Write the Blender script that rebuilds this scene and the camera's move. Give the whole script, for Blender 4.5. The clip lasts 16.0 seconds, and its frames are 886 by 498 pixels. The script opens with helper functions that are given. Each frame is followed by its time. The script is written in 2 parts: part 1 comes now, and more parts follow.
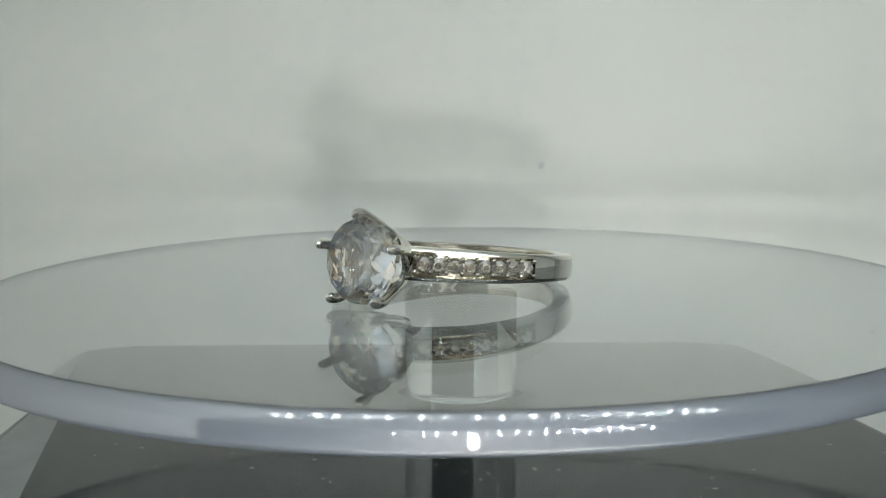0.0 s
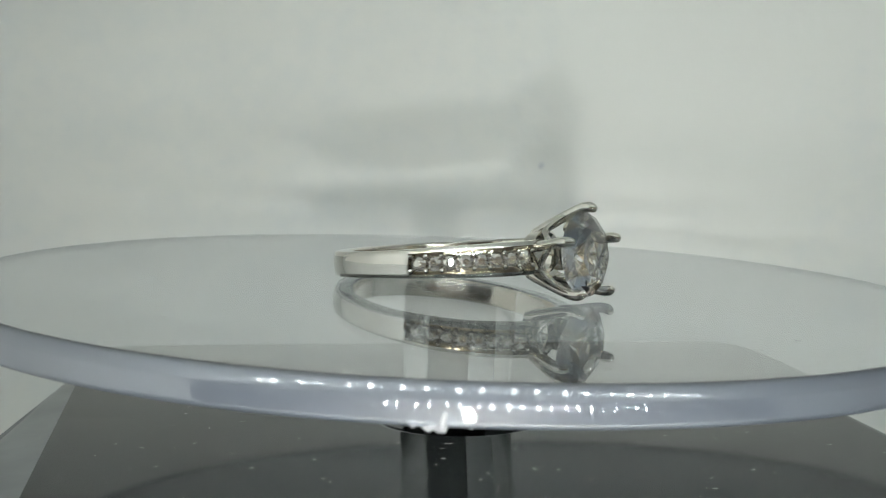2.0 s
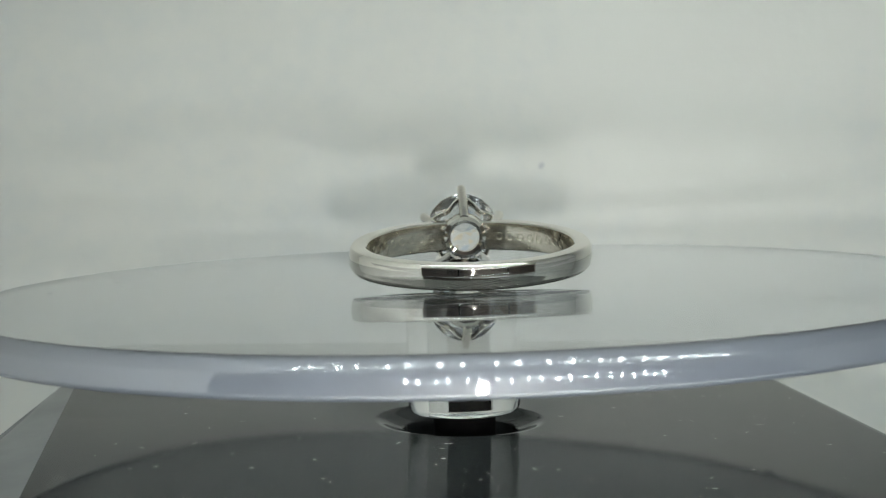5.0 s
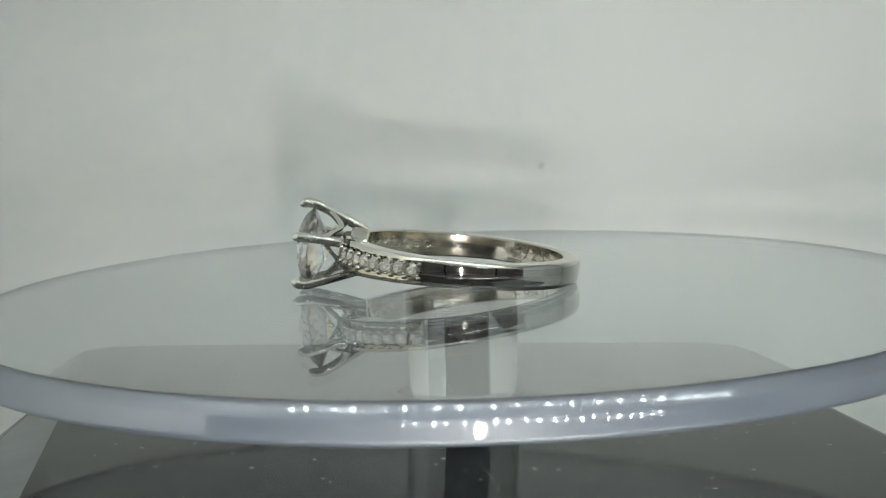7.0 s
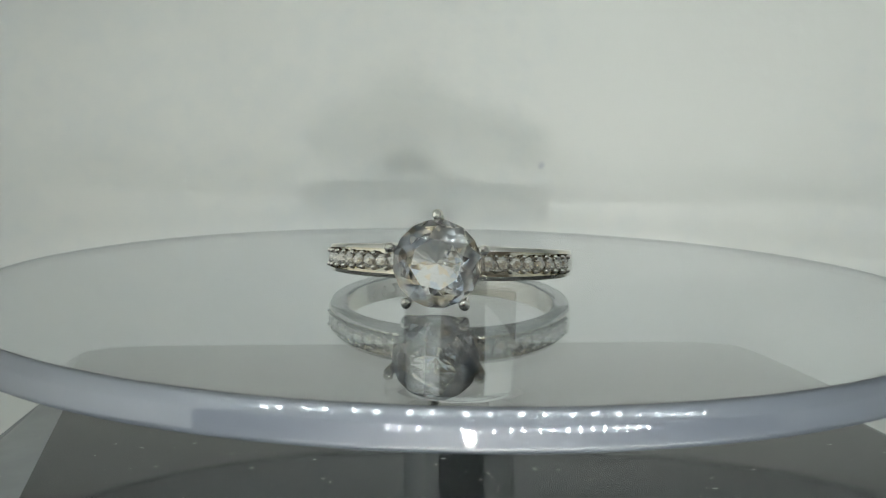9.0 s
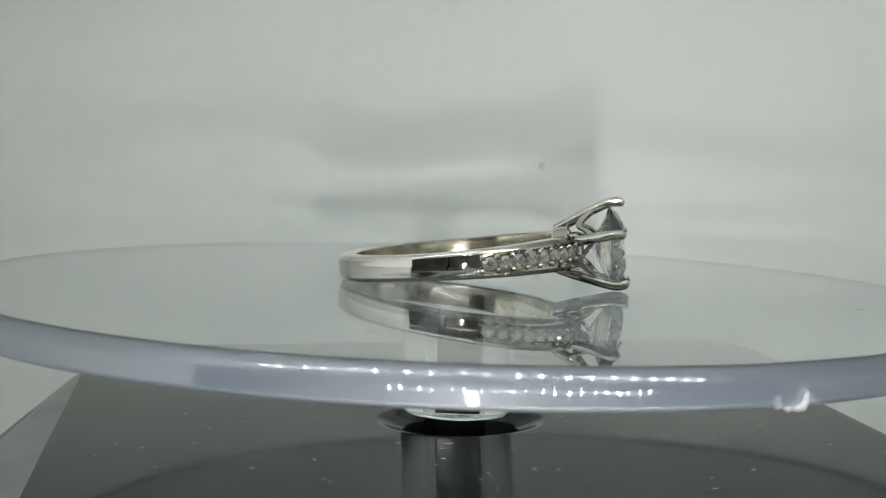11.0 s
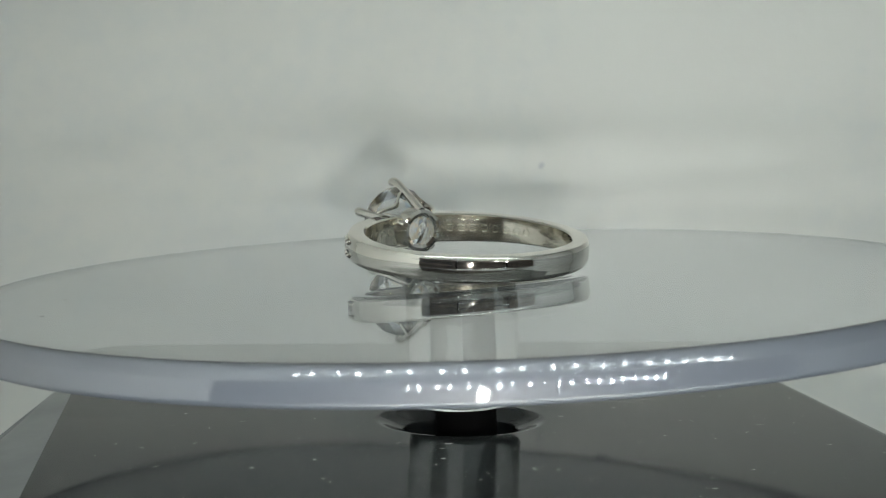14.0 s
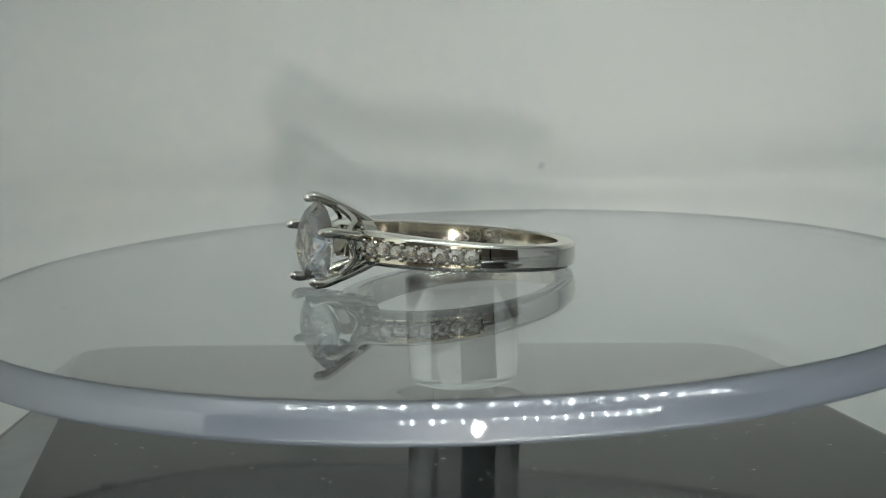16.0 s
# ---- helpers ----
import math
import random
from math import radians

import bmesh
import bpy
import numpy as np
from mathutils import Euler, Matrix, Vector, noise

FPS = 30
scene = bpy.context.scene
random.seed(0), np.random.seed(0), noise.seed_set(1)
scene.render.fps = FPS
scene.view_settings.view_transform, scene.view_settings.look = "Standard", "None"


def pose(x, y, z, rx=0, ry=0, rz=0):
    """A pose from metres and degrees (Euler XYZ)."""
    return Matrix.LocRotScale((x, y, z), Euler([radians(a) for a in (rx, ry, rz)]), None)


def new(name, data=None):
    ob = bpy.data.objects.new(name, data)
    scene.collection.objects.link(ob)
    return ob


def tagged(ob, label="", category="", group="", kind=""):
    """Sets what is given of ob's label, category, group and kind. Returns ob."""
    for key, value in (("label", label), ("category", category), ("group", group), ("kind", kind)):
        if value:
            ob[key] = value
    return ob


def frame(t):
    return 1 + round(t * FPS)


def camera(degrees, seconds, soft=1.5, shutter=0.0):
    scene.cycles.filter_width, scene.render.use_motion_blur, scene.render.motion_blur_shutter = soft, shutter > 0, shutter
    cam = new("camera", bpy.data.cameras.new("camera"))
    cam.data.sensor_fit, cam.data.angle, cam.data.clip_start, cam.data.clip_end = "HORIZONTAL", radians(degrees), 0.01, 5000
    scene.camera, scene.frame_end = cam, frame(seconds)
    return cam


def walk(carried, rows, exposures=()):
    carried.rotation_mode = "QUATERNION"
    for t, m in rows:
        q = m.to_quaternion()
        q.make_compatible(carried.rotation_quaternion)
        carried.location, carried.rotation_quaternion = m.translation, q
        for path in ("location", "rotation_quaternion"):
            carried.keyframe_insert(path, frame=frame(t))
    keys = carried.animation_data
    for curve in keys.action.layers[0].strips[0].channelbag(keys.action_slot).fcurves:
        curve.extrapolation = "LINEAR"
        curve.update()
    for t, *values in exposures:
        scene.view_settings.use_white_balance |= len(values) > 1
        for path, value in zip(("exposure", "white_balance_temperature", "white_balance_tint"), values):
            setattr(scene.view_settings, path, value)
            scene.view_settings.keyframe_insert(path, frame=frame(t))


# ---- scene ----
MM = 0.001
FOV = 37.70
cam = camera(FOV, 16.0, soft=0.6)
cam.data.dof.use_dof = True
cam.data.dof.focus_distance = 0.1005
cam.data.dof.aperture_fstop = 85
CAM = pose(0, -110.58 * MM, 9.76 * MM, 90 - 3.692, 0, 0.787) @ pose(0, 0, 0, 0, 0, 0.188)
walk(cam, [(0.0, CAM), (16.0, CAM)], exposures=[(0.0, -0.11), (11.5, -0.17), (13.0, -0.25), (14.5, -0.28), (16.0, -0.37)])

# ---- light: a diode strip over the open front, a small warm lamp beside the camera with an added lower fill bulb ----
LED_POWER = 82.0
OUTER_LED_POWER = 260.0
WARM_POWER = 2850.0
LAMP_X, LAMP_FILL, LAMP_HIGH = 4.6, -12.0, -0.3
ROOM_LIGHT = 0.35
BOX = dict(x0=-130, x1=232, y0=-132, y1=95, z0=-42, z1=175)
world = bpy.data.worlds.new("dim_room")
world.use_nodes = True
world.node_tree.nodes["Background"].inputs[0].default_value = (0.75, 0.85, 1.0, 1)
world.node_tree.nodes["Background"].inputs[1].default_value = ROOM_LIGHT
scene.world = world


# ---- materials ----
def material(name, color, rough=0.5, metal=0.0, ior=1.5, **extra):
    m = bpy.data.materials.new(name)
    m.use_nodes = True
    b = m.node_tree.nodes["Principled BSDF"]
    b.inputs["Base Color"].default_value = (*color, 1)
    b.inputs["Roughness"].default_value = rough
    b.inputs["Metallic"].default_value = metal
    b.inputs["IOR"].default_value = ior
    for k, v in extra.items():
        b.inputs[k].default_value = v
    return m


def noise_node(m, scale, detail=4.0, rough=0.55):
    n = m.node_tree.nodes
    tc, nz = n.new("ShaderNodeTexCoord"), n.new("ShaderNodeTexNoise")
    nz.inputs["Scale"].default_value, nz.inputs["Detail"].default_value = scale, detail
    nz.inputs["Roughness"].default_value = rough
    m.node_tree.links.new(tc.outputs["Object"], nz.inputs["Vector"])
    return nz


def vary_color(m, scale, c0, c1, lo=0.35, hi=0.65, detail=4.0):
    nz, rp = noise_node(m, scale, detail), m.node_tree.nodes.new("ShaderNodeValToRGB")
    rp.color_ramp.elements[0].position, rp.color_ramp.elements[1].position = lo, hi
    rp.color_ramp.elements[0].color, rp.color_ramp.elements[1].color = (*c0, 1), (*c1, 1)
    m.node_tree.links.new(nz.outputs[0], rp.inputs[0])
    m.node_tree.links.new(rp.outputs[0], m.node_tree.nodes["Principled BSDF"].inputs["Base Color"])
    return m


def vary_rough(m, scale, lo, hi, detail=5.0):
    nz, mr = noise_node(m, scale, detail), m.node_tree.nodes.new("ShaderNodeMapRange")
    mr.inputs[1].default_value, mr.inputs[2].default_value = 0.3, 0.7
    mr.inputs[3].default_value, mr.inputs[4].default_value = lo, hi
    m.node_tree.links.new(nz.outputs[0], mr.inputs[0])
    m.node_tree.links.new(mr.outputs[0], m.node_tree.nodes["Principled BSDF"].inputs["Roughness"])
    return m


def bump(m, scale, distance, strength=1.0, detail=4.0):
    nz, bp = noise_node(m, scale, detail), m.node_tree.nodes.new("ShaderNodeBump")
    bp.inputs["Strength"].default_value, bp.inputs["Distance"].default_value = strength, distance
    m.node_tree.links.new(nz.outputs[0], bp.inputs["Height"])
    m.node_tree.links.new(bp.outputs[0], m.node_tree.nodes["Principled BSDF"].inputs["Normal"])
    return m


def mottled(name, c0, c1):
    """Vinyl with broad uneven patches, level streaks and fine mottling."""
    m = material(name, c0, 0.45)
    nt = m.node_tree
    tc, mp = nt.nodes.new("ShaderNodeTexCoord"), nt.nodes.new("ShaderNodeMapping")
    mp.inputs["Scale"].default_value = (9, 9, 32)
    nt.links.new(tc.outputs["Object"], mp.inputs[0])
    streak = nt.nodes.new("ShaderNodeTexNoise")
    streak.inputs["Scale"].default_value, streak.inputs["Detail"].default_value = 1.3, 3
    nt.links.new(mp.outputs[0], streak.inputs["Vector"])
    fine = noise_node(m, 260, 3)
    wide = noise_node(m, 11, 2)
    a, b = nt.nodes.new("ShaderNodeMath"), nt.nodes.new("ShaderNodeMath")
    a.operation = b.operation = "MULTIPLY_ADD"
    a.inputs[1].default_value = 0.5
    nt.links.new(fine.outputs[0], a.inputs[0])
    nt.links.new(wide.outputs[0], a.inputs[2])
    b.inputs[1].default_value = 0.8
    nt.links.new(streak.outputs[0], b.inputs[0])
    nt.links.new(a.outputs[0], b.inputs[2])
    rp = nt.nodes.new("ShaderNodeValToRGB")
    mr = nt.nodes.new("ShaderNodeMapRange")
    mr.inputs[1].default_value, mr.inputs[2].default_value = 0.75, 1.28
    rp.color_ramp.elements[0].position, rp.color_ramp.elements[1].position = 0, 1
    rp.color_ramp.elements[0].color, rp.color_ramp.elements[1].color = (*c0, 1), (*c1, 1)
    nt.links.new(b.outputs[0], mr.inputs[0])
    nt.links.new(mr.outputs[0], rp.inputs[0])
    nt.links.new(rp.outputs[0], nt.nodes["Principled BSDF"].inputs["Base Color"])
    wave = nt.nodes.new("ShaderNodeBump")
    wave.inputs["Strength"].default_value, wave.inputs["Distance"].default_value = 1.0, 0.0015
    nt.links.new(streak.outputs[0], wave.inputs["Height"])
    grain = nt.nodes.new("ShaderNodeBump")
    grain.inputs["Strength"].default_value, grain.inputs["Distance"].default_value = 0.5, 0.0002
    nt.links.new(fine.outputs[0], grain.inputs["Height"])
    nt.links.new(wave.outputs[0], grain.inputs["Normal"])
    nt.links.new(grain.outputs[0], nt.nodes["Principled BSDF"].inputs["Normal"])
    return m


def clear(name, color, ior, rough=0.0):
    m = bpy.data.materials.new(name)
    m.use_nodes = True
    nt = m.node_tree
    nt.nodes.clear()
    g, o = nt.nodes.new("ShaderNodeBsdfGlass"), nt.nodes.new("ShaderNodeOutputMaterial")
    g.inputs["Color"].default_value, g.inputs["IOR"].default_value = (*color, 1), ior
    g.inputs["Roughness"].default_value = rough
    nt.links.new(g.outputs[0], o.inputs[0])
    return m


def part_mirror(name, color, ior, mirror, whiten, tone=(0.9, 0.92, 0.92)):
    """Clear plastic or stone with a faintly silvered face and a pale diffuse share that brightens it."""
    m = clear(name, color, ior)
    nt = m.node_tree
    g = next(n for n in nt.nodes if n.type == "BSDF_GLASS")
    o = next(n for n in nt.nodes if n.type == "OUTPUT_MATERIAL")
    last = g
    for kind, share in (("ShaderNodeBsdfGlossy", mirror), ("ShaderNodeBsdfDiffuse", whiten)):
        b, mx = nt.nodes.new(kind), nt.nodes.new("ShaderNodeMixShader")
        b.inputs["Color"].default_value = (*tone, 1)
        b.inputs["Roughness"].default_value = 0.0
        mx.inputs[0].default_value = share
        nt.links.new(last.outputs[0], mx.inputs[1])
        nt.links.new(b.outputs[0], mx.inputs[2])
        last = mx
    nt.links.new(last.outputs[0], o.inputs[0])
    return m


def polished(m, share, rough):
    """Lay a thin polished skin with fine turning lines over a material."""
    nt = m.node_tree
    o = next(n for n in nt.nodes if n.type == "OUTPUT_MATERIAL")
    g, mx = nt.nodes.new("ShaderNodeBsdfGlossy"), nt.nodes.new("ShaderNodeMixShader")
    g.inputs["Color"].default_value, g.inputs["Roughness"].default_value = (1, 1, 1, 1), rough
    g.distribution = "BECKMANN"
    g.inputs["Anisotropy"].default_value = 0.75
    tan = nt.nodes.new("ShaderNodeTangent")
    tan.direction_type, tan.axis = "RADIAL", "Z"
    nt.links.new(tan.outputs[0], g.inputs["Tangent"])
    mx.inputs[0].default_value = share
    nt.links.new(nt.nodes["Principled BSDF"].outputs[0], mx.inputs[1])
    nt.links.new(g.outputs[0], mx.inputs[2])
    nt.links.new(mx.outputs[0], o.inputs[0])
    return m


def glow(name, color, power):
    m = material(name, (0.8, 0.8, 0.8), 0.5)
    b = m.node_tree.nodes["Principled BSDF"]
    b.inputs["Emission Color"].default_value, b.inputs["Emission Strength"].default_value = (*color, 1), power
    return m


SILVER = bump(vary_rough(material("polished_silver", (0.77, 0.745, 0.685), 0.04, 1.0), 900, 0.015, 0.05), 330, 0.00005, 0.5, 2.0)
SILVER_IN = bump(vary_rough(material("brushed_inner_silver", (0.76, 0.71, 0.61), 0.12, 1.0), 1200, 0.07, 0.18), 1600, 0.00001, 0.4)
STAMP = material("stamped_silver", (0.36, 0.33, 0.27), 0.3, 1.0)
# diffuse and mirror shares are mixed in to brighten the stones
STONE = part_mirror("cubic_zirconia", (1, 1, 1), 1.76, 0.0, 0.035)
STONE_WARM = clear("cubic_zirconia_painted_warm_fire", (1.0, 0.90, 0.76), 1.72)
STONE_COOL = clear("cubic_zirconia_painted_cool_fire", (0.82, 0.89, 1.0), 1.80)
SMALL_STONE = part_mirror("small_cubic_zirconia", (1, 1, 1), 2.1, 0.36, 0.05, (1.0, 0.96, 0.88))
CHANNEL = bump(material("textured_channel_silver", (0.90, 0.84, 0.69), 0.10, 1.0), 2600, 0.00001, 0.4)
ACRYLIC = clear("clear_acrylic", (0.94, 0.95, 0.965), 1.49, 0.0)
ACRYLIC_FACE = part_mirror("part_mirror_acrylic_face", (0.91, 0.92, 0.93), 1.49, 0.15, 0.0)
ACRYLIC_HUB = clear("clear_acrylic_hub", (0.985, 0.99, 0.99), 1.49, 0.0)
BASE = vary_rough(material("black_gloss_plastic", (0.019, 0.021, 0.021), 0.06, 0.0, 1.33, **{"Specular IOR Level": 0.135}), 60, 0.04, 0.10)
BASE_REFLECT = vary_rough(material("painted_reflection_facet", (0.21, 0.22, 0.215), 0.4), 80, 0.3, 0.5)
PEG = vary_rough(material("black_peg_plastic", (0.003, 0.003, 0.003), 0.15, **{"Specular IOR Level": 0.2}), 200, 0.1, 0.3)
SHAFT = material("black_shaft_plastic", (0.002, 0.002, 0.002), 0.9, **{"Specular IOR Level": 0.04})
VINYL = vary_rough(mottled("white_vinyl", (0.68, 0.715, 0.72), (0.785, 0.79, 0.75)), 30, 0.38, 0.55)
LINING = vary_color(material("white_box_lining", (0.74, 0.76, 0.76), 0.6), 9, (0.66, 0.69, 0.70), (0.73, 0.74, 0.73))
# left wall lighter and right wall darker only to balance light on the backdrop
LINING_FILL = vary_color(material("fill_white_lining", (0.8, 0.8, 0.8), 0.6), 9, (0.78, 0.79, 0.78), (0.85, 0.85, 0.83))
LINING_CUT = vary_color(material("light_cutting_lining", (0.45, 0.47, 0.47), 0.7), 9, (0.40, 0.42, 0.43), (0.47, 0.48, 0.48))
DARK = vary_color(material("dark_room_paint", (0.02, 0.018, 0.017), 0.8), 5, (0.15, 0.135, 0.12), (0.36, 0.30, 0.24))
DUST = material("pale_dust", (0.62, 0.62, 0.58), 0.9)
DUST_DARK = material("grey_lint", (0.26, 0.26, 0.26), 0.9)
STAIN = material("faint_grey_stain", (0.58, 0.59, 0.60), 0.8)
SCRAP = bump(material("white_paper_scrap", (0.28, 0.29, 0.31), 0.85), 1500, 0.0001, 0.6)
OUTER_LED_ON = glow("lit_outer_diode", (0.90, 1.0, 1.0), OUTER_LED_POWER)
LED_ON = glow("lit_white_diode", (0.90, 1.0, 1.0), LED_POWER)
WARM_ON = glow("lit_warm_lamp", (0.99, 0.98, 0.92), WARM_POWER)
RIM = polished(vary_rough(material("satin_acrylic_rim", (0.27, 0.31, 0.37), 0.5, 0.0, 1.49, **{"Transmission Weight": 0.82}), 120, 0.42, 0.6), 0.17, 0.095)
SHADOW_RING = material("shadow_ring_acrylic", (0.18, 0.20, 0.24), 0.7, Alpha=0.3)
STRIP = material("white_circuit_strip", (0.7, 0.7, 0.68), 0.5)


# ---- mesh helpers (all measures in millimetres) ----
def part(name, bm, mat, parent=None, label="", smooth=40, category="", group="", kind=""):
    me = bpy.data.meshes.new(name)
    bmesh.ops.recalc_face_normals(bm, faces=bm.faces)
    for v in bm.verts:
        v.co *= MM
    bm.to_mesh(me)
    bm.free()
    me.materials.append(mat)
    if smooth:
        me.shade_smooth()
        me.set_sharp_from_angle(angle=radians(smooth))
    ob = new(name, me)
    if parent:
        ob.parent = parent
    return tagged(ob, label, category, group, kind)


def box(bm, x0, x1, y0, y1, z0, z1, bevel=0.0):
    r = bmesh.ops.create_cube(bm, size=1)
    bmesh.ops.transform(bm, verts=r["verts"], matrix=Matrix.Translation(((x0 + x1) / 2, (y0 + y1) / 2, (z0 + z1) / 2)) @ Matrix.Diagonal((x1 - x0, y1 - y0, z1 - z0, 1)))
    if bevel:
        es = list({e for v in r["verts"] for e in v.link_edges})
        bmesh.ops.bevel(bm, geom=es, offset=bevel, segments=3, affect="EDGES", profile=0.5)
    return bm


def loops(bm, rings, closed=True, cap0=False, cap1=False):
    """Skin a row of closed vertex rings."""
    vs = [[bm.verts.new(c) for c in r] for r in rings]
    n = len(vs[0])
    for a, b in zip(vs, vs[1:] + (vs[:1] if closed else [])):
        for i in range(n):
            bm.faces.new((a[i], a[(i + 1) % n], b[(i + 1) % n], b[i]))
    if cap0:
        bm.faces.new(vs[0])
    if cap1:
        bm.faces.new(vs[-1])
    return vs


def lathe(bm, profile, n=64, m=Matrix()):
    """Turn a closed profile of (radius, height) about z."""
    rings = []
    for i in range(n):
        a = 2 * math.pi * i / n
        rings.append([m @ Vector((r * math.cos(a), r * math.sin(a), z)) for r, z in profile])
    loops(bm, rings)
    return bm


def solid_lathe(bm, profile, n=64, m=Matrix()):
    """Turn an open profile about z and close both ends with discs."""
    rings = [[m @ Vector((r * math.cos(2 * math.pi * i / n), r * math.sin(2 * math.pi * i / n), z)) for i in range(n)] for r, z in profile]
    loops(bm, rings, closed=False, cap0=True, cap1=True)
    return bm


def tube(bm, points, radii, n=10, flat=1.0, side=Vector((0, 0, 1))):
    """A tapered rod along points, with rounded ends."""
    rings = []
    pts = [Vector(p) for p in points]
    for i, p in enumerate(pts):
        d = (pts[min(i + 1, len(pts) - 1)] - pts[max(i - 1, 0)]).normalized()
        u = d.cross(side).normalized()
        w = d.cross(u).normalized()
        rings.append([p + radii[i] * (u * math.cos(2 * math.pi * k / n) + flat * w * math.sin(2 * math.pi * k / n)) for k in range(n)])
    loops(bm, rings, closed=False, cap0=True, cap1=True)
    return bm


def smooth_curve(keys, n):
    """Points of a Catmull-Rom curve through keys (tuples of any length)."""
    out = []
    k = [keys[0]] + list(keys) + [keys[-1]]
    for s in range(len(keys) - 1):
        a, b, c, d = k[s:s + 4]
        for j in range(n):
            t = j / n
            out.append(tuple(0.5 * (2 * q + (r - p) * t + (2 * p - 5 * q + 4 * r - w) * t * t + (3 * q - p - 3 * r + w) * t ** 3) for p, q, r, w in zip(a, b, c, d)))
    return out + [tuple(keys[-1])]


# ---- the light box ----
def light_box():
    x0, x1, y0, y1, z0, z1 = (BOX[k] for k in ("x0", "x1", "y0", "y1", "z0", "z1"))
    # one bent sheet: floor, wide bend, back wall
    bm = bmesh.new()
    R = 38.0
    line = [(y0 - 25, z0)] + [(y1 - R + R * math.sin(a), z0 + R - R * math.cos(a)) for a in [radians(6 * i) for i in range(16)]] + [(y1, z1)]
    rings = []
    for y, z in line:
        rings.append([(x0 - 2, y, z), (x1 + 2, y, z)])
    a = [[bm.verts.new(c) for c in r] for r in rings]
    for p, q in zip(a, a[1:]):
        bm.faces.new((p[0], p[1], q[1], q[0]))
    bmesh.ops.recalc_face_normals(bm, faces=bm.faces)
    ob = part("backdrop", bm, VINYL, None, "smooth white vinyl sweep of a small photo box", 60, kind="structure")
    so = ob.modifiers.new("thick", "SOLIDIFY")
    so.thickness, so.offset = 0.0006, 0
    t = 3
    for name, b in (("wall_left", (x0 - t, x0, y0, y1 + 4, z0 - 5, z1)), ("wall_right", (x1, x1 + t, y0, y1 + 4, z0 - 5, z1)),
                    ("wall_back", (x0, x1, y1 + 1, y1 + 4, z0 - 5, z1)),
                    # unseen flap over the open front, added to throw white into the stone
                    ("front_reflector", (x0, x1, y0, y0 + t, 52, z1)),
                    ("ceiling", (x0 - t, x1 + t, y0, y1 + 4, z1, z1 + t))):
        part(name, box(bmesh.new(), *b), LINING_FILL if name == "wall_left" else LINING_CUT if name == "wall_right" else LINING, None, "white lining of the photo box", 0, kind="structure")
    # the dim room in front of the open side
    q = 500
    for name, b in (("wall_room_front", (-q, q, -q - 10, -q, -300, q)), ("wall_room_left", (-q - 10, -q, -q, y0 - 30, -300, q)),
                    ("wall_room_right", (q, q + 10, -q, y0 - 30, -300, q))):
        part(name, box(bmesh.new(), *b), DARK, None, "dark wall of the dim room", 0, kind="structure")
    part("floor", box(bmesh.new(), -q, q, -q, 400, z0 - 16, z0 - 8), DARK, None, "dark table top under the photo box", 0, kind="structure")


def wall_mark():
    rnd = random.Random(3)
    bm = bmesh.new()
    speck(bm, rnd, 0, 0, 0, 0.6)
    for v in bm.verts:
        v.co = Vector((v.co.x, -0.15 * v.co.z, v.co.y))
    ob = part("stain", bm, STAIN, None, "small grey stain on the white backdrop", 0, "stain")
    ob.location = (12.7 * MM, (BOX["y1"] - 0.32) * MM, 9.8 * MM)


def led_strip(x0, x1, y, z, n, aim, label, posts):
    """A strip of diodes that face down (aim 0) or towards the plate."""
    top = new("led_strip")
    tagged(top, label, "light strip", "diode strips")
    top.location = (0, y * MM, z * MM)
    turn = Matrix.Rotation(radians(aim), 4, "X")
    bm = box(bmesh.new(), x0, x1, -6, 6, 2.2, 4)
    bmesh.ops.transform(bm, verts=bm.verts, matrix=turn)
    part("circuit_strip", bm, SHAFT if posts else STRIP, top, smooth=0)
    proto = None
    for i in range(n):
        x = x0 + 6 + (x1 - x0 - 12) * (i + (0.13 if i % 2 == 0 else -0.13) * (1 - i / n)) / (n - 1)
        if proto is None:
            hx, hy = (0.42, 2.8) if posts else (0.65, 4.6)
            proto = part("diode", box(bmesh.new(), -hx, hx, -hy, hy, 0.6, 2.2, 0.15), OUTER_LED_ON if posts else LED_ON, top, smooth=30)
            d = proto
        else:
            d = new("diode", proto.data)
            d.parent = top
        d.matrix_basis = Matrix.Translation((x * MM, 0, 0)) @ turn
    if posts:
        for x in (x0 + 4, x1 - 4):
            part("post", box(bmesh.new(), x - 2, x + 2, -9, -5, BOX["z0"] - 8 - z, 6), SHAFT, top, "slim black post")


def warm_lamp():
    """A small warm lamp beside the lens on a dark arm; the lower bulb is added, standing in for lamp light mirrored up
    off the plate.
    """
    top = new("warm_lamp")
    tagged(top, "tiny lit warm lamp with an added lower fill bulb on a dark arm", "lamp")
    top.location = (LAMP_X * MM, -114 * MM, LAMP_FILL * MM)
    # the bulb at height 0 is the added one; it throws the raised shadow
    for h in (0, LAMP_HIGH - LAMP_FILL):
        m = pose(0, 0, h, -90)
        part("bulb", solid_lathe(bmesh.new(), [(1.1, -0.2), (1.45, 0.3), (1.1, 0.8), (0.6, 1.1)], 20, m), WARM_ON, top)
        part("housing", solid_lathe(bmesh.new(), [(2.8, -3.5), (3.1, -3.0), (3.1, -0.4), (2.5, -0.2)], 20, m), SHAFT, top)
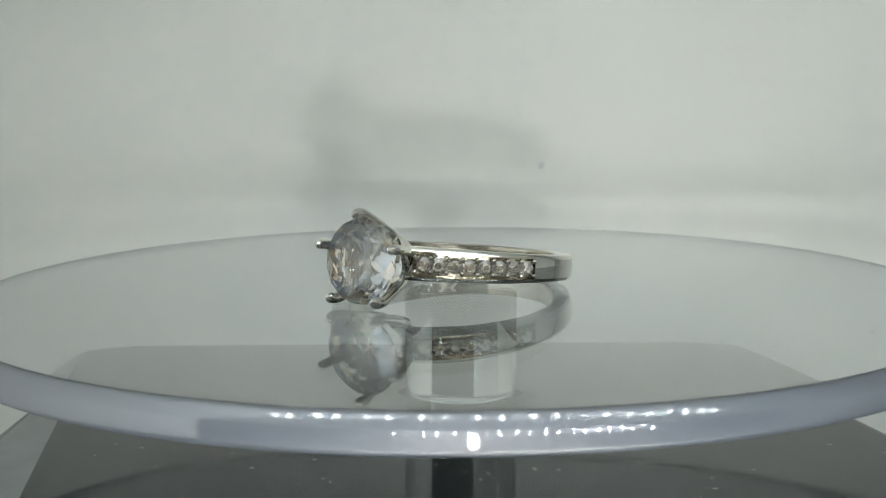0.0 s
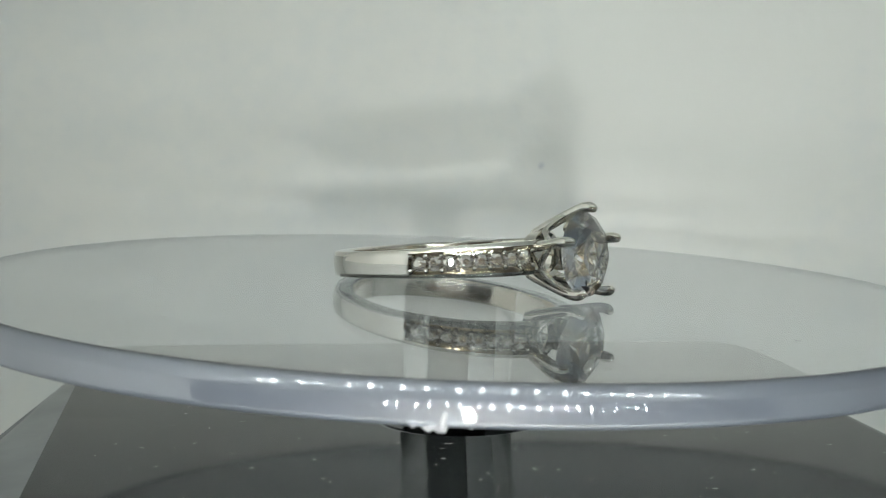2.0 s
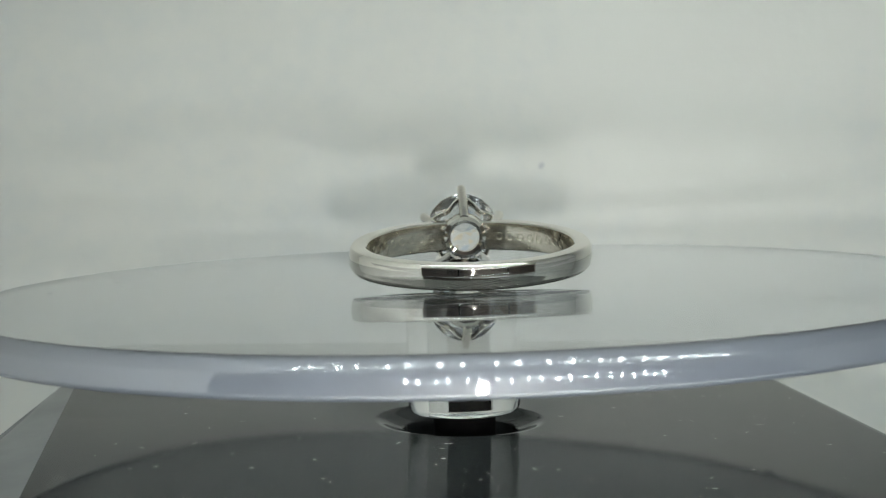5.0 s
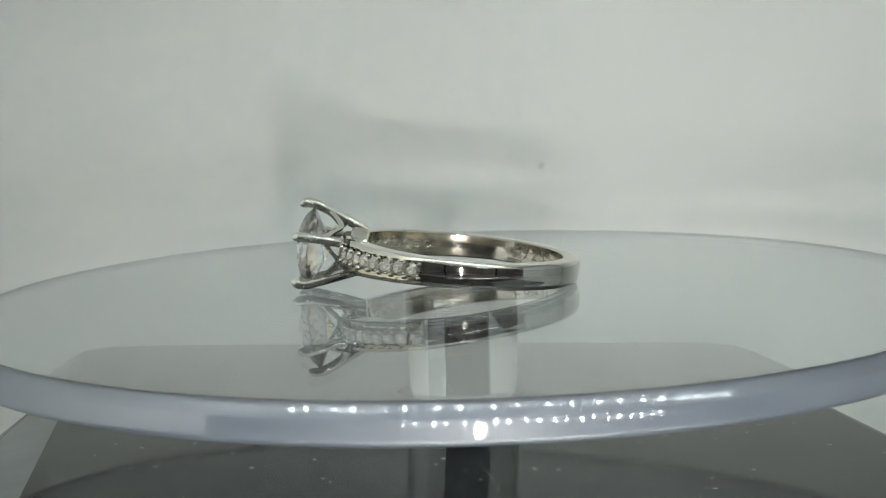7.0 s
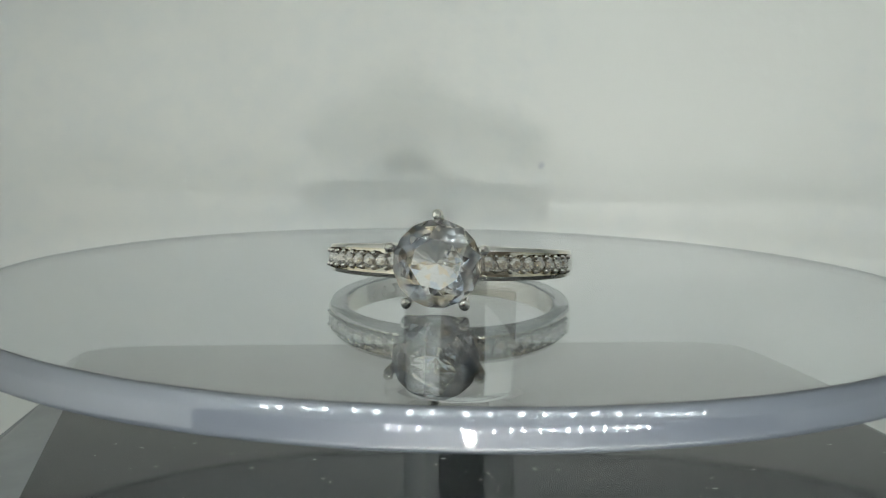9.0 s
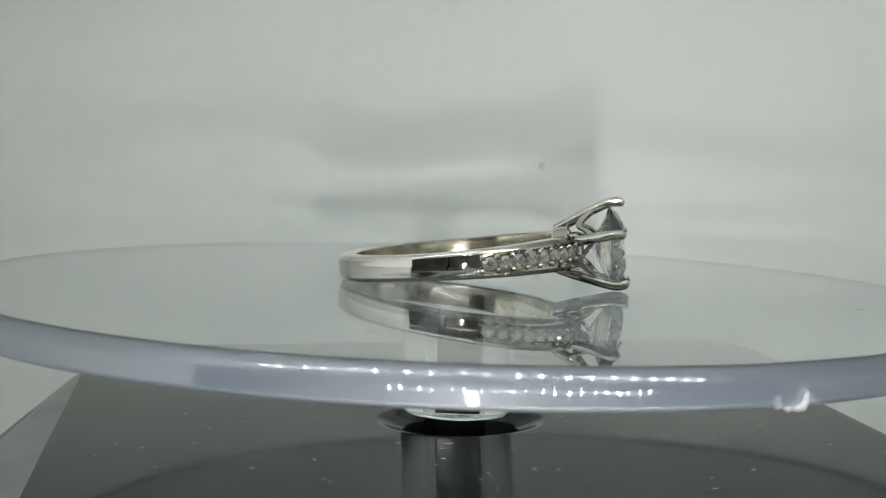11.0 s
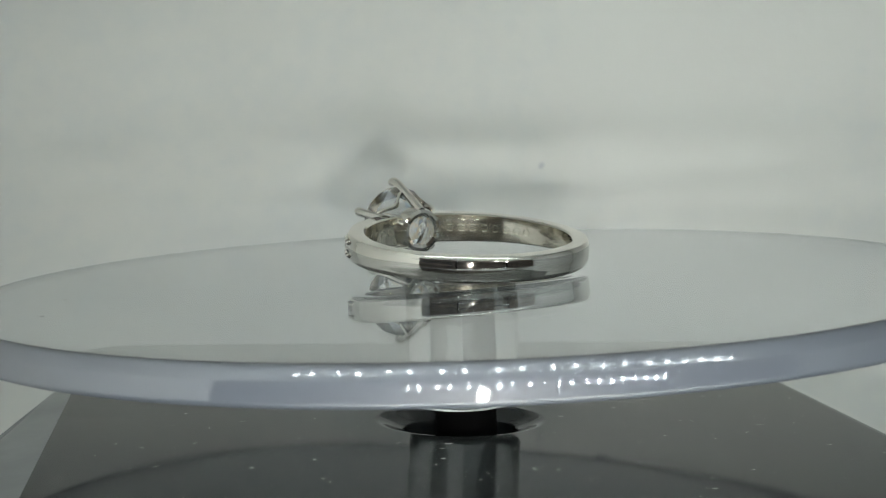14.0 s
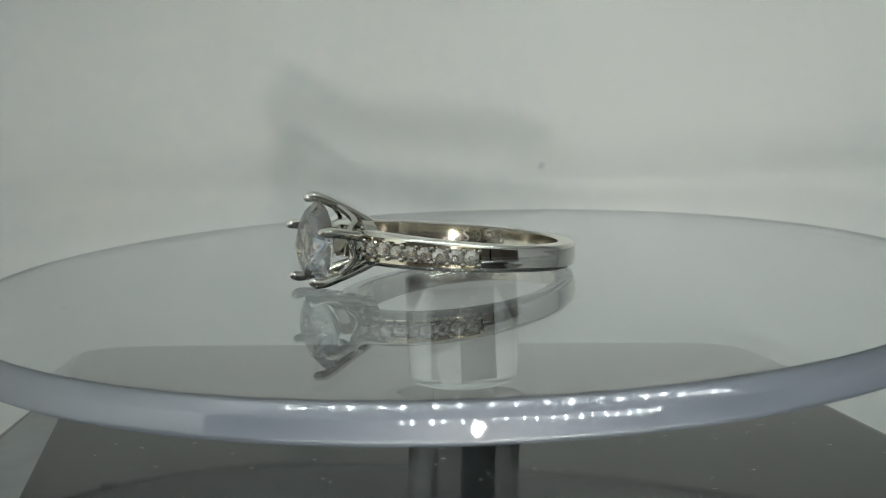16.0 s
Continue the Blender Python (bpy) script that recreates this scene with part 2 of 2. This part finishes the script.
    part("arm", tube(bmesh.new(), [(0, -3, LAMP_HIGH - LAMP_FILL), (0, -5, 0), (0, -8, -10), (0, -14, BOX["z0"] - 7.8 - LAMP_FILL)], [1.2, 1.2, 1.2, 1.6], 10, side=Vector((1, 0, 0))), SHAFT, top)


# ---- the turntable ----
BASE_YAW = 5.4
BASE_TOP = -12.0


def turntable():
    top = new("turntable")
    tagged(top, "motor turntable with glossy black base and clear round plate", "turntable")
    n = 96
    hx0, hx1, hy0, hy1 = -38.3, 34.6, -44.0, 33.5
    cx, cy, ax, ay = (hx0 + hx1) / 2, (hy0 + hy1) / 2, (hx1 - hx0) / 2, (hy1 - hy0) / 2

    def outline(a, inset, z):
        c, s = math.cos(a), math.sin(a)
        k = ((abs(c) / (ax - inset)) ** 14 + (abs(s) / (ay - inset)) ** 14) ** (-1 / 14)
        return Vector((cx + c * k, cy + s * k, z))

    angs = [2 * math.pi * i / n for i in range(n)]
    z0 = BASE_TOP
    rings = []
    for r, z in ((4.9, z0 - 9), (4.9, z0 - 0.95), (5.0, z0 - 0.85), (5.7, z0 - 0.62), (6.5, z0 - 0.25), (6.95, z0 - 0.06), (7.3, z0), (7.5, z0), (9, z0)):
        rings.append([(r * math.cos(a), r * math.sin(a), z) for a in angs])
    for inset, z in ((4, z0), (1.0, z0), (0.6, z0), (0.18, z0 - 0.18), (0.0, z0 - 0.6), (-0.6, BOX["z0"] + 0.6), (-0.2, BOX["z0"] + 0.3)):
        rings.append([outline(a, inset, z) for a in angs])
    bm = bmesh.new()
    loops(bm, rings, closed=False, cap0=True, cap1=True)
    bmesh.ops.rotate(bm, verts=bm.verts, matrix=Matrix.Rotation(radians(BASE_YAW), 3, "Z"))
    # the faint facet along one side of the lid, placed to fit the camera's view
    p, d = Vector((-32.7, -8.9, 0)), Vector((-5.6, 26.4, 0)).normalized()
    nrm = Vector((-d.y, d.x, 0))
    bmesh.ops.bisect_plane(bm, geom=list(bm.verts) + list(bm.edges) + list(bm.faces), plane_co=p, plane_no=nrm, dist=1e-5)
    for v in bm.verts:
        k = (v.co - p).dot(nrm)
        if k > 0 and v.co.z > z0 - 0.3:
            v.co.z -= 0.16 * k
    b = part("base", bm, BASE, top, "glossy black plastic base with a dished shaft hole", 25)
    # facet coloured paler to stand for the white surroundings reflected in the lid
    b.data.materials.append(BASE_REFLECT)
    for f in b.data.polygons:
        if f.center.z / MM > z0 - 1.6 and (f.center / MM - p).dot(nrm) > 0.05 and (f.center / MM).xy.length > 12:
            f.material_index = 1
    disc = part("plate", bmesh_plate(), ACRYLIC, top, "clear round acrylic plate with rounded rim", 40)
    frost_rim(disc)
    # thin ring added inside the rim to cast the rim's shadow on the backdrop
    part("rim_shadow_ring", lathe(bmesh.new(), [(PLATE_R - 1.1, -2.25), (PLATE_R - 1.0, -2.25), (PLATE_R - 1.0, -0.3), (PLATE_R - 1.1, -0.3)], 180, pose(-0.1, -0.4, 0)), SHADOW_RING, disc, "added ring inside the rim that casts its shadow")
    hub = solid_lathe(bmesh.new(), [(4.2, -11.15), (4.62, -11.05), (4.8, -10.75), (4.8, -2.75), (4.75, -2.62), (4.6, -2.58)], 72)
    # the square bore that holds the peg
    bore = box(bmesh.new(), -1.5, 1.5, -1.5, 1.5, -10.75, -2.75)
    bmesh.ops.rotate(bore, verts=bore.verts, matrix=Matrix.Rotation(radians(12), 3, "Z"))
    quads = [[v.co.copy() for v in f.verts] for f in bore.faces]
    bmesh.ops.recalc_face_normals(hub, faces=hub.faces)
    for q in quads:
        hub.faces.new([hub.verts.new(c) for c in reversed(q)])
    bore.free()
    h = part("hub", hub, ACRYLIC_HUB, disc, "clear acrylic hub", 40)
    h.visible_shadow = False
    part("shaft", solid_lathe(bmesh.new(), [(2.65, -20.0), (2.65, -11.3), (2.5, -11.18)], 40), SHAFT, disc, "black shaft")
    peg = box(bmesh.new(), -1.42, 1.42, -1.42, 1.42, -10.6, -2.9, 0.08)
    bmesh.ops.rotate(peg, verts=peg.verts, matrix=Matrix.Rotation(radians(12), 3, "Z"))
    part("peg", peg, PEG, disc, "square black peg inside the clear hub", 30)
    dust_on_plate(disc)
    rim_scrap(disc)
    return top, disc


PLATE_R, PLATE_T = 42.0, 2.45


# the rim's turned profile, from the top down: height of each stretch, slope of its normal at start and end
RIM_TURNS = [(0.12, 75, 48), (0.12, 48, 44), (0.58, 44, 30), (0.12, 30, 19), (0.60, 19, 8), (0.50, 8, 1), (0.41, 1, -72)]


def bmesh_plate():
    line, r, z = [], 0.0, 0.0
    for h, a, b in RIM_TURNS:
        for i in range(8):
            line.append((r, z))
            r += h / 8 * math.tan(radians(a + (b - a) * (i + 0.5) / 8))
            z -= h / 8
    line.append((r, z))
    out = max(p[0] for p in line)
    edge = [(PLATE_R - out + p, q) for p, q in line]
    prof = [(0.8, -PLATE_T), (edge[-1][0] - 0.3, -PLATE_T)] + edge[::-1] + [(edge[0][0] - 0.3, 0), (0.8, 0)]
    return solid_lathe(bmesh.new(), prof, 240, pose(-0.1, -0.4, 0))


def frost_rim(plate_ob):
    """The turned rim is satin under its polish; the flats stay clear."""
    plate_ob.data.materials.append(RIM)
    plate_ob.data.materials.append(ACRYLIC_FACE)
    for p in plate_ob.data.polygons:
        c = p.center / MM
        if math.hypot(c.x + 0.1, c.y + 0.4) > PLATE_R - 0.98:
            p.material_index = 1
        elif abs(p.normal.z) > 0.999:
            p.use_smooth = False
            p.material_index = 2 if c.z > -0.5 else 0
    plate_ob.visible_shadow = False


def fibre(bm, rnd, x, y, z, size, r, n=5):
    a = rnd.uniform(0, 6.28)
    pts, px, py = [], x, y
    for i in range(n):
        pts.append((px, py, z + r * 0.8))
        px += size / n * math.cos(a)
        py += size / n * math.sin(a)
        a += rnd.uniform(-1.1, 1.1)
    tube(bm, pts, [r] * n, 4)


def speck(bm, rnd, x, y, z, r):
    pts = [(math.cos(k * 1.2566 + rnd.uniform(-.3, .3)) * r * rnd.uniform(.6, 1.1), math.sin(k * 1.2566) * r) for k in range(5)]
    lo = [bm.verts.new((x + a, y + b, z)) for a, b in pts]
    hi = bm.verts.new((x, y, z + r * 0.7))
    for i in range(5):
        bm.faces.new((lo[i], lo[(i + 1) % 5], hi))
    bm.faces.new(lo)


def dust_on_plate(disc):
    rnd = random.Random(5)
    bm = bmesh.new()
    for i in range(26):
        r, a = 39 * math.sqrt(rnd.uniform(0.08, 1)), rnd.uniform(0, 6.28)
        if i % 3:
            speck(bm, rnd, r * math.cos(a), r * math.sin(a), 0.004, rnd.uniform(0.03, 0.075))
        else:
            fibre(bm, rnd, r * math.cos(a), r * math.sin(a), 0.004, rnd.uniform(0.4, 0.9), 0.015)
    part("lint", bm, DUST_DARK, disc, "grey lint specks", 0, kind="stuff")


def rim_scrap(disc):
    """A torn white scrap stuck under the plate's rim."""
    rnd = random.Random(2)
    bm = bmesh.new()
    a0 = radians(-54.6)
    n, rings = 12, []
    for i in range(23):
        k = -1.9 + 3.8 * i / 22
        a = a0 + k / PLATE_R
        w = (1 - (k / 1.95) ** 4) * (0.44 + 0.22 * math.sin(3.1 * k + 1.0) + 0.12 * math.sin(7.3 * k))
        c = Vector(((PLATE_R - 0.3) * math.cos(a), (PLATE_R - 0.3) * math.sin(a), -2.2 + 0.22 * math.sin(2.3 * k)))
        out = Vector((math.cos(a), math.sin(a), 0))
        rings.append([c + max(w, 0.05) * (0.8 + 0.3 * rnd.random()) * (out * math.cos(2 * math.pi * j / n) + Vector((0, 0, 1.1)) * math.sin(2 * math.pi * j / n)) for j in range(n)])
    loops(bm, rings, closed=False, cap0=True, cap1=True)
    part("scrap", bm, SCRAP, disc, "torn white scrap stuck on the rim", 60)


def dust_on_base():
    rnd = random.Random(11)
    bm = bmesh.new()
    rot = Matrix.Rotation(radians(BASE_YAW), 3, "Z")
    for i in range(420):
        v = rot @ Vector((rnd.uniform(-30, 33), rnd.uniform(-38, 12), 0))
        if math.hypot(v.x, v.y) < 8.2:
            continue
        if i % 4:
            speck(bm, rnd, v.x, v.y, BASE_TOP, rnd.uniform(0.012, 0.035))
        else:
            fibre(bm, rnd, v.x, v.y, BASE_TOP, rnd.uniform(0.2, 0.9), rnd.uniform(0.006, 0.012))
    part("dust", bm, DUST, None, "pale dust and lint on the black base", 0, "dust", kind="stuff")


# ---- the ring ----
TILT = 6.4
RING = pose(0.044, -0.894, 2.25, 0, -TILT, 0)
R_OUT, R_IN = 10.35, 8.75
PAVE = [21.0 + 6.9 * i for i in range(8)]
HEAD_A = 10.5


def ease(x, a, b):
    t = max(0.0, min(1.0, (x - a) / (b - a)))
    return t * t * (3 - 2 * t)


def band_mesh():
    """The shank: plain at the back, with a sunk channel for small stones on each shoulder."""
    bm = bmesh.new()
    rings = []
    degs = [HEAD_A + (360 - 2 * HEAD_A) * i / 300 for i in range(301)]
    lo, hi = PAVE[0] - 4.4, PAVE[-1] + 4.4
    for extra in (lo, lo + 0.6, hi - 0.6, hi):
        degs += [extra, 360 - extra]
    for dg in sorted(degs):
        s = min(dg, 360 - dg)
        h = 1.06 + 0.30 * (1 - ease(s, 15, 110))
        sunk = 0.52 * ease(s, lo, lo + 0.6) * (1 - ease(s, hi - 0.6, hi))
        ro = R_OUT + 0.15 * (1 - ease(s, 20, 90))
        crown = 0.16
        rail = 0.36
        prof = [(R_IN + 0.05, -h + 0.15), (R_IN + 0.22, -h + 0.02), (ro - 0.5, -h), (ro - 0.26, -h + 0.04), (ro - crown, -h + 0.16),
                (ro - crown * 0.45, -h + rail), (ro - crown * 0.45 - sunk, -h + rail + 0.03),
                (ro - crown * 0.15 - sunk, -h * 0.35), (ro - sunk, 0), (ro - crown * 0.15 - sunk, h * 0.35),
                (ro - crown * 0.45 - sunk, h - rail - 0.03), (ro - crown * 0.45, h - rail),
                (ro - crown, h - 0.16), (ro - 0.26, h - 0.04), (ro - 0.5, h), (R_IN + 0.22, h - 0.02), (R_IN + 0.05, h - 0.15), (R_IN, 0)]
        a = radians(dg)
        rings.append([RING @ Vector((r * math.cos(a), r * math.sin(a), z)) for r, z in prof])
    loops(bm, rings, closed=False, cap0=True, cap1=True)
    return bm


def brilliant(bm, girdle, table, crown, pavilion, m, n=8, rim=0.05, rows=()):
    """A round brilliant about +x: table, star, kite and upper facets, girdle, pavilion mains.
    rows: radii at which the pavilion is cut into belts of small facets instead."""
    def ring(r, x, k, off):
        return [bm.verts.new(m @ Vector((x, r * math.cos(2 * math.pi * (i + off) / k), r * math.sin(2 * math.pi * (i + off) / k)))) for i in range(k)]
    T = ring(table, crown, n, 0)
    cut = math.cos(math.pi / n)
    k = (table + girdle) * 0.525
    K = ring(k, rim + (crown - rim) * (girdle - k * cut) / (girdle - table), n, 0.5)
    G1 = ring(girdle, rim, 2 * n, 0)
    G0 = ring(girdle, -rim, 2 * n, 0)
    C = bm.verts.new(m @ Vector((-pavilion, 0, 0)))
    bm.faces.new(T)
    for i in range(n):
        j = (i + 1) % n
        g = [G1[(2 * i + q) % (2 * n)] for q in range(4)]
        l = [G0[(2 * i + q) % (2 * n)] for q in range(4)]
        bm.faces.new((T[i], K[i], T[j]))
        bm.faces.new((T[j], K[i], g[2], K[j]))
        bm.faces.new((K[i], g[0], g[1]))
        bm.faces.new((K[i], g[1], g[2]))
        bm.faces.new((g[0], l[0], l[1], g[1]))
        bm.faces.new((g[1], l[1], l[2], g[2]))
    if rows:
        last = G0
        for b, q in enumerate(rows):
            belt = ring(girdle * q, -rim - (pavilion - rim) * (1 - q ** 1.12), 2 * n, 0.5 * ((b + 1) % 2))
            for i in range(2 * n):
                j = (i + 1) % (2 * n)
                if b % 2 == 0:
                    bm.faces.new((last[i], belt[i], last[j]))
                    bm.faces.new((last[j], belt[i], belt[j]))
                else:
                    bm.faces.new((last[i], belt[i], belt[j]))
                    bm.faces.new((last[i], belt[j], last[j]))
            last = belt
        for i in range(2 * n):
            bm.faces.new((last[i], C, last[(i + 1) % (2 * n)]))
        return bm
    P = ring(girdle * 0.24, -rim - (pavilion - rim) * (1 - 0.24 * cut), n, 0.5)
    for i in range(n):
        l = [G0[(2 * i + q) % (2 * n)] for q in range(3)]
        bm.faces.new((l[0], P[i], l[1]))
        bm.faces.new((l[1], P[i], l[2]))
        bm.faces.new((l[2], P[i], C, P[(i + 1) % n]))
    return bm


def ring_thing():
    top = new("ring")
    tagged(top, "silver solitaire ring with round clear stone lying on plate", "ring")
    band = part("band", band_mesh(), SILVER, top, "polished silver band", 35)
    band.data.materials.append(CHANNEL)
    band.data.materials.append(SILVER_IN)
    back = RING.inverted()
    for p in band.data.polygons:
        c = back @ (p.center / MM)
        r, a = math.hypot(c.x, c.y), abs(math.degrees(math.atan2(c.y, c.x)))
        if abs(c.z) < 0.95 and r > 9.6 and PAVE[0] - 4 < a < PAVE[-1] + 4:
            p.material_index = 1
        elif r < R_IN + 0.1:
            p.material_index = 2
    # collet behind the stone
    sx = pose(0, 0, 0, 0, 90, 0)
    bm = lathe(bmesh.new(), [(1.32, 7.95), (1.62, 7.86), (1.92, 8.0), (2.05, 8.6), (2.1, 9.2), (1.85, 9.35), (1.45, 9.2), (1.3, 8.5)], 36, RING @ sx)
    part("collet", bm, SILVER, top, "round silver collet", 35)
    # gallery that dips between the prongs
    bm = bmesh.new()
    rings = []
    for i in range(80):
        a = 2 * math.pi * i / 80
        c = math.cos(5 * (a - math.pi / 2))
        x0 = 10.75 + 0.55 * c
        rr = 2.78 + 0.28 * c
        prof = [(rr - 0.17, x0 - 0.2), (rr + 0.17, x0 - 0.26), (rr + 0.24, x0), (rr + 0.17, x0 + 0.24), (rr - 0.17, x0 + 0.2)]
        rings.append([RING @ Vector((x, r * math.cos(a), r * math.sin(a))) for r, x in prof])
    loops(bm, rings)
    part("gallery", bm, SILVER, top, smooth=50)
    # five prongs
    keys = [(8.1, 1.75, 0.40), (9.2, 2.25, 0.44), (11.2, 3.12, 0.42), (12.6, 3.66, 0.42), (13.35, 3.74, 0.43), (13.75, 3.60, 0.36), (13.95, 3.46, 0.20)]
    for k in range(5):
        a = radians(90 + 72 * k)
        c = smooth_curve(keys, 5)
        pts = [RING @ Vector((x, r * math.cos(a), r * math.sin(a))) for x, r, w in c]
        side = RING.to_3x3() @ Vector((0, -math.sin(a), math.cos(a)))
        part("prong", tube(bmesh.new(), pts, [w for x, r, w in c], 14, 1.0, side), SILVER, top, smooth=60)
    bm = brilliant(bmesh.new(), 3.38, 1.95, 1.05, 1.8, RING @ pose(12.75, 0, 0, 11, 0, 0), 8, 0.05, (0.80, 0.60, 0.42, 0.26))
    gem = part("centre_stone", bm, STONE, top, "clear faceted round brilliant stone", 0)
    rnd = random.Random(8)
    # random facets are tinted to imitate coloured flashes of dispersed light
    gem.data.materials.append(STONE_WARM)
    gem.data.materials.append(STONE_COOL)
    for p in gem.data.polygons:
        p.material_index = rnd.choice((0, 0, 0, 0, 0, 0, 1, 2)) if len(p.vertices) < 8 else 0
    # small stones and their beads on both shoulders
    stone_me, bead_me, back_me = None, None, None
    for sgn in (1, -1):
        for i, dg in enumerate(PAVE):
            m = RING @ pose(0, 0, 0, 0, 0, sgn * dg) @ pose(R_OUT - 0.14, 0, 0)
            if stone_me is None:
                o = part("small_stone", brilliant(bmesh.new(), 0.64, 0.28, 0.30, 0.40, Matrix(), 8, 0.02), SMALL_STONE, top, "tiny clear faceted stone", 0)
                stone_me = o.data
            else:
                o = new("small_stone", stone_me)
                o.parent = top
                tagged(o, "tiny clear faceted stone")
            m2 = m @ pose(0, 0, 0, 17 * i, rnd.uniform(-9, 9), rnd.uniform(-9, 9))
            o.matrix_basis = Matrix.Translation(m2.translation * MM) @ m2.to_3x3().to_4x4()
            m3 = RING @ pose(0, 0, 0, 0, 0, sgn * dg) @ pose(R_IN + 0.02, 0, 0)
            if back_me is None:
                b = lathe(bmesh.new(), [(0.27, -0.02), (0.33, -0.05), (0.37, 0.0), (0.33, 0.06), (0.27, 0.06)], 14, pose(0, 0, 0, 0, 90, 0))
                bmesh.ops.create_circle(b, cap_ends=True, segments=14, radius=0.28, matrix=pose(0.04, 0, 0, 0, 90, 0))
                o = part("stone_opening", b, CHANNEL, top, "drilled opening behind a small stone")
                back_me = o.data
            else:
                o = new("stone_opening", back_me)
                o.parent = top
            o.matrix_basis = Matrix.Translation(m3.translation * MM) @ m3.to_3x3().to_4x4()
        for i in range(9):
            dg = PAVE[0] - 3.45 + 6.9 * i
            for z in (-0.56, 0.56):
                m = RING @ pose(0, 0, 0, 0, 0, sgn * dg) @ pose(R_OUT - 0.14, 0, z)
                if bead_me is None:
                    b = bmesh.new()
                    bmesh.ops.create_icosphere(b, subdivisions=2, radius=0.235)
                    for v in b.verts:
                        v.co.x *= 1.7
                    o = part("bead", b, SILVER, top)
                    bead_me = o.data
                else:
                    o = new("bead", bead_me)
                    o.parent = top
                o.matrix_basis = Matrix.Translation(m.translation * MM) @ m.to_3x3().to_4x4()
    # hallmark stamped inside the shank
    for i, ch in enumerate("S925"):
        cu = bpy.data.curves.new("stamp", "FONT")
        cu.body, cu.align_x, cu.align_y, cu.size, cu.extrude = ch, "CENTER", "CENTER", 1.5 * MM, 0.01 * MM
        tmp = new("stamp", cu)
        me = bpy.data.meshes.new_from_object(tmp.evaluated_get(bpy.context.evaluated_depsgraph_get()))
        bpy.data.objects.remove(tmp)
        a = radians(235 - 7.5 * i)
        m = RING @ Matrix(((math.sin(a), 0, -math.cos(a), (R_IN - 0.005) * math.cos(a)), (-math.cos(a), 0, -math.sin(a), (R_IN - 0.005) * math.sin(a)), (0, 1, 0, 0), (0, 0, 0, 1)))
        me.materials.clear()
        me.materials.append(STAMP)
        o = new("stamp_letter", me)
        o.parent = top
        tagged(o, "stamped hallmark letter")
        o.matrix_basis = Matrix.Translation(m.translation * MM) @ m.to_3x3().to_4x4()
    return top


light_box()
wall_mark()
led_strip(-120, 182, BOX["y0"] + 10, BOX["z1"] - 4, 20, 0, "lit strip of white diodes under the box ceiling", False)
# unseen outer strip, added to give the rim its lower row of glints
led_strip(-48, 151, -212, 38, 20, 80, "unseen lit strip of white diodes on two added posts", True)
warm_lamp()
table, plate = turntable()
dust_on_base()
ring = ring_thing()

# ---- turning: seconds, lean along x and y in degrees, lift in millimetres ----
START, SPEED = -123.207, 43.213
WOBBLE = [
    (0.0, 0.52, 4.01, -0.54),
    (0.5, -0.31, 3.80, -0.48),
    (1.0, -1.17, 3.33, -0.34),
    (1.5, -1.84, 2.78, -0.30),
    (2.0, -2.11, 2.09, -0.22),
    (2.5, -1.97, 1.28, -0.00),
    (3.0, -1.61, 0.46, 0.30),
    (3.5, -0.65, 0.05, 0.38),
    (4.0, 0.34, -0.17, 0.35),
    (4.5, 1.28, -0.06, 0.17),
    (5.0, 1.96, 0.42, -0.05),
    (5.5, 2.25, 1.19, -0.13),
    (6.0, 2.39, 1.86, -0.21),
    (6.5, 2.30, 2.64, -0.36),
    (7.0, 2.02, 3.29, -0.51),
    (7.5, 1.44, 3.71, -0.49),
    (8.0, 0.76, 3.90, -0.51),
    (8.5, -0.02, 3.90, -0.55),
    (9.0, -0.93, 3.71, -0.50),
    (9.5, -1.70, 3.26, -0.46),
    (10.0, -2.14, 2.57, -0.46),
    (10.5, -2.18, 1.76, -0.38),
    (11.0, -1.87, 0.86, -0.19),
    (11.5, -1.22, 0.20, 0.07),
    (12.0, -0.26, -0.11, 0.35),
    (12.5, 0.74, -0.14, 0.46),
    (13.0, 1.65, 0.20, 0.42),
    (13.5, 2.20, 0.91, 0.41),
    (14.0, 2.34, 1.86, 0.59),
    (14.5, 2.37, 2.80, 0.74),
    (15.0, 2.36, 3.60, 0.82),
    (15.5, 2.26, 4.27, 0.79),
    (16.0, 2.12, 4.89, 0.70),
]


def turned(t, lean_x, lean_y, lift):
    n = Vector((-math.tan(radians(lean_x)), -math.tan(radians(1.06 * lean_y)), 1)).normalized()
    q = Vector((0, 0, 1)).rotation_difference(n).to_matrix().to_4x4()
    return Matrix.Translation((0, 0, lift * MM)) @ q @ Matrix.Rotation(radians(START + SPEED * t), 4, "Z")


def motions():
    rows = []
    for a, b in zip(WOBBLE, WOBBLE[1:]):
        rows.append((a[0], turned(*a)))
        rows.append(((a[0] + b[0]) / 2, turned(*[(p + q) / 2 for p, q in zip(a, b)])))
    rows.append((16.0, turned(*WOBBLE[-1])))
    walk(plate, rows)
    walk(ring, rows)


motions()
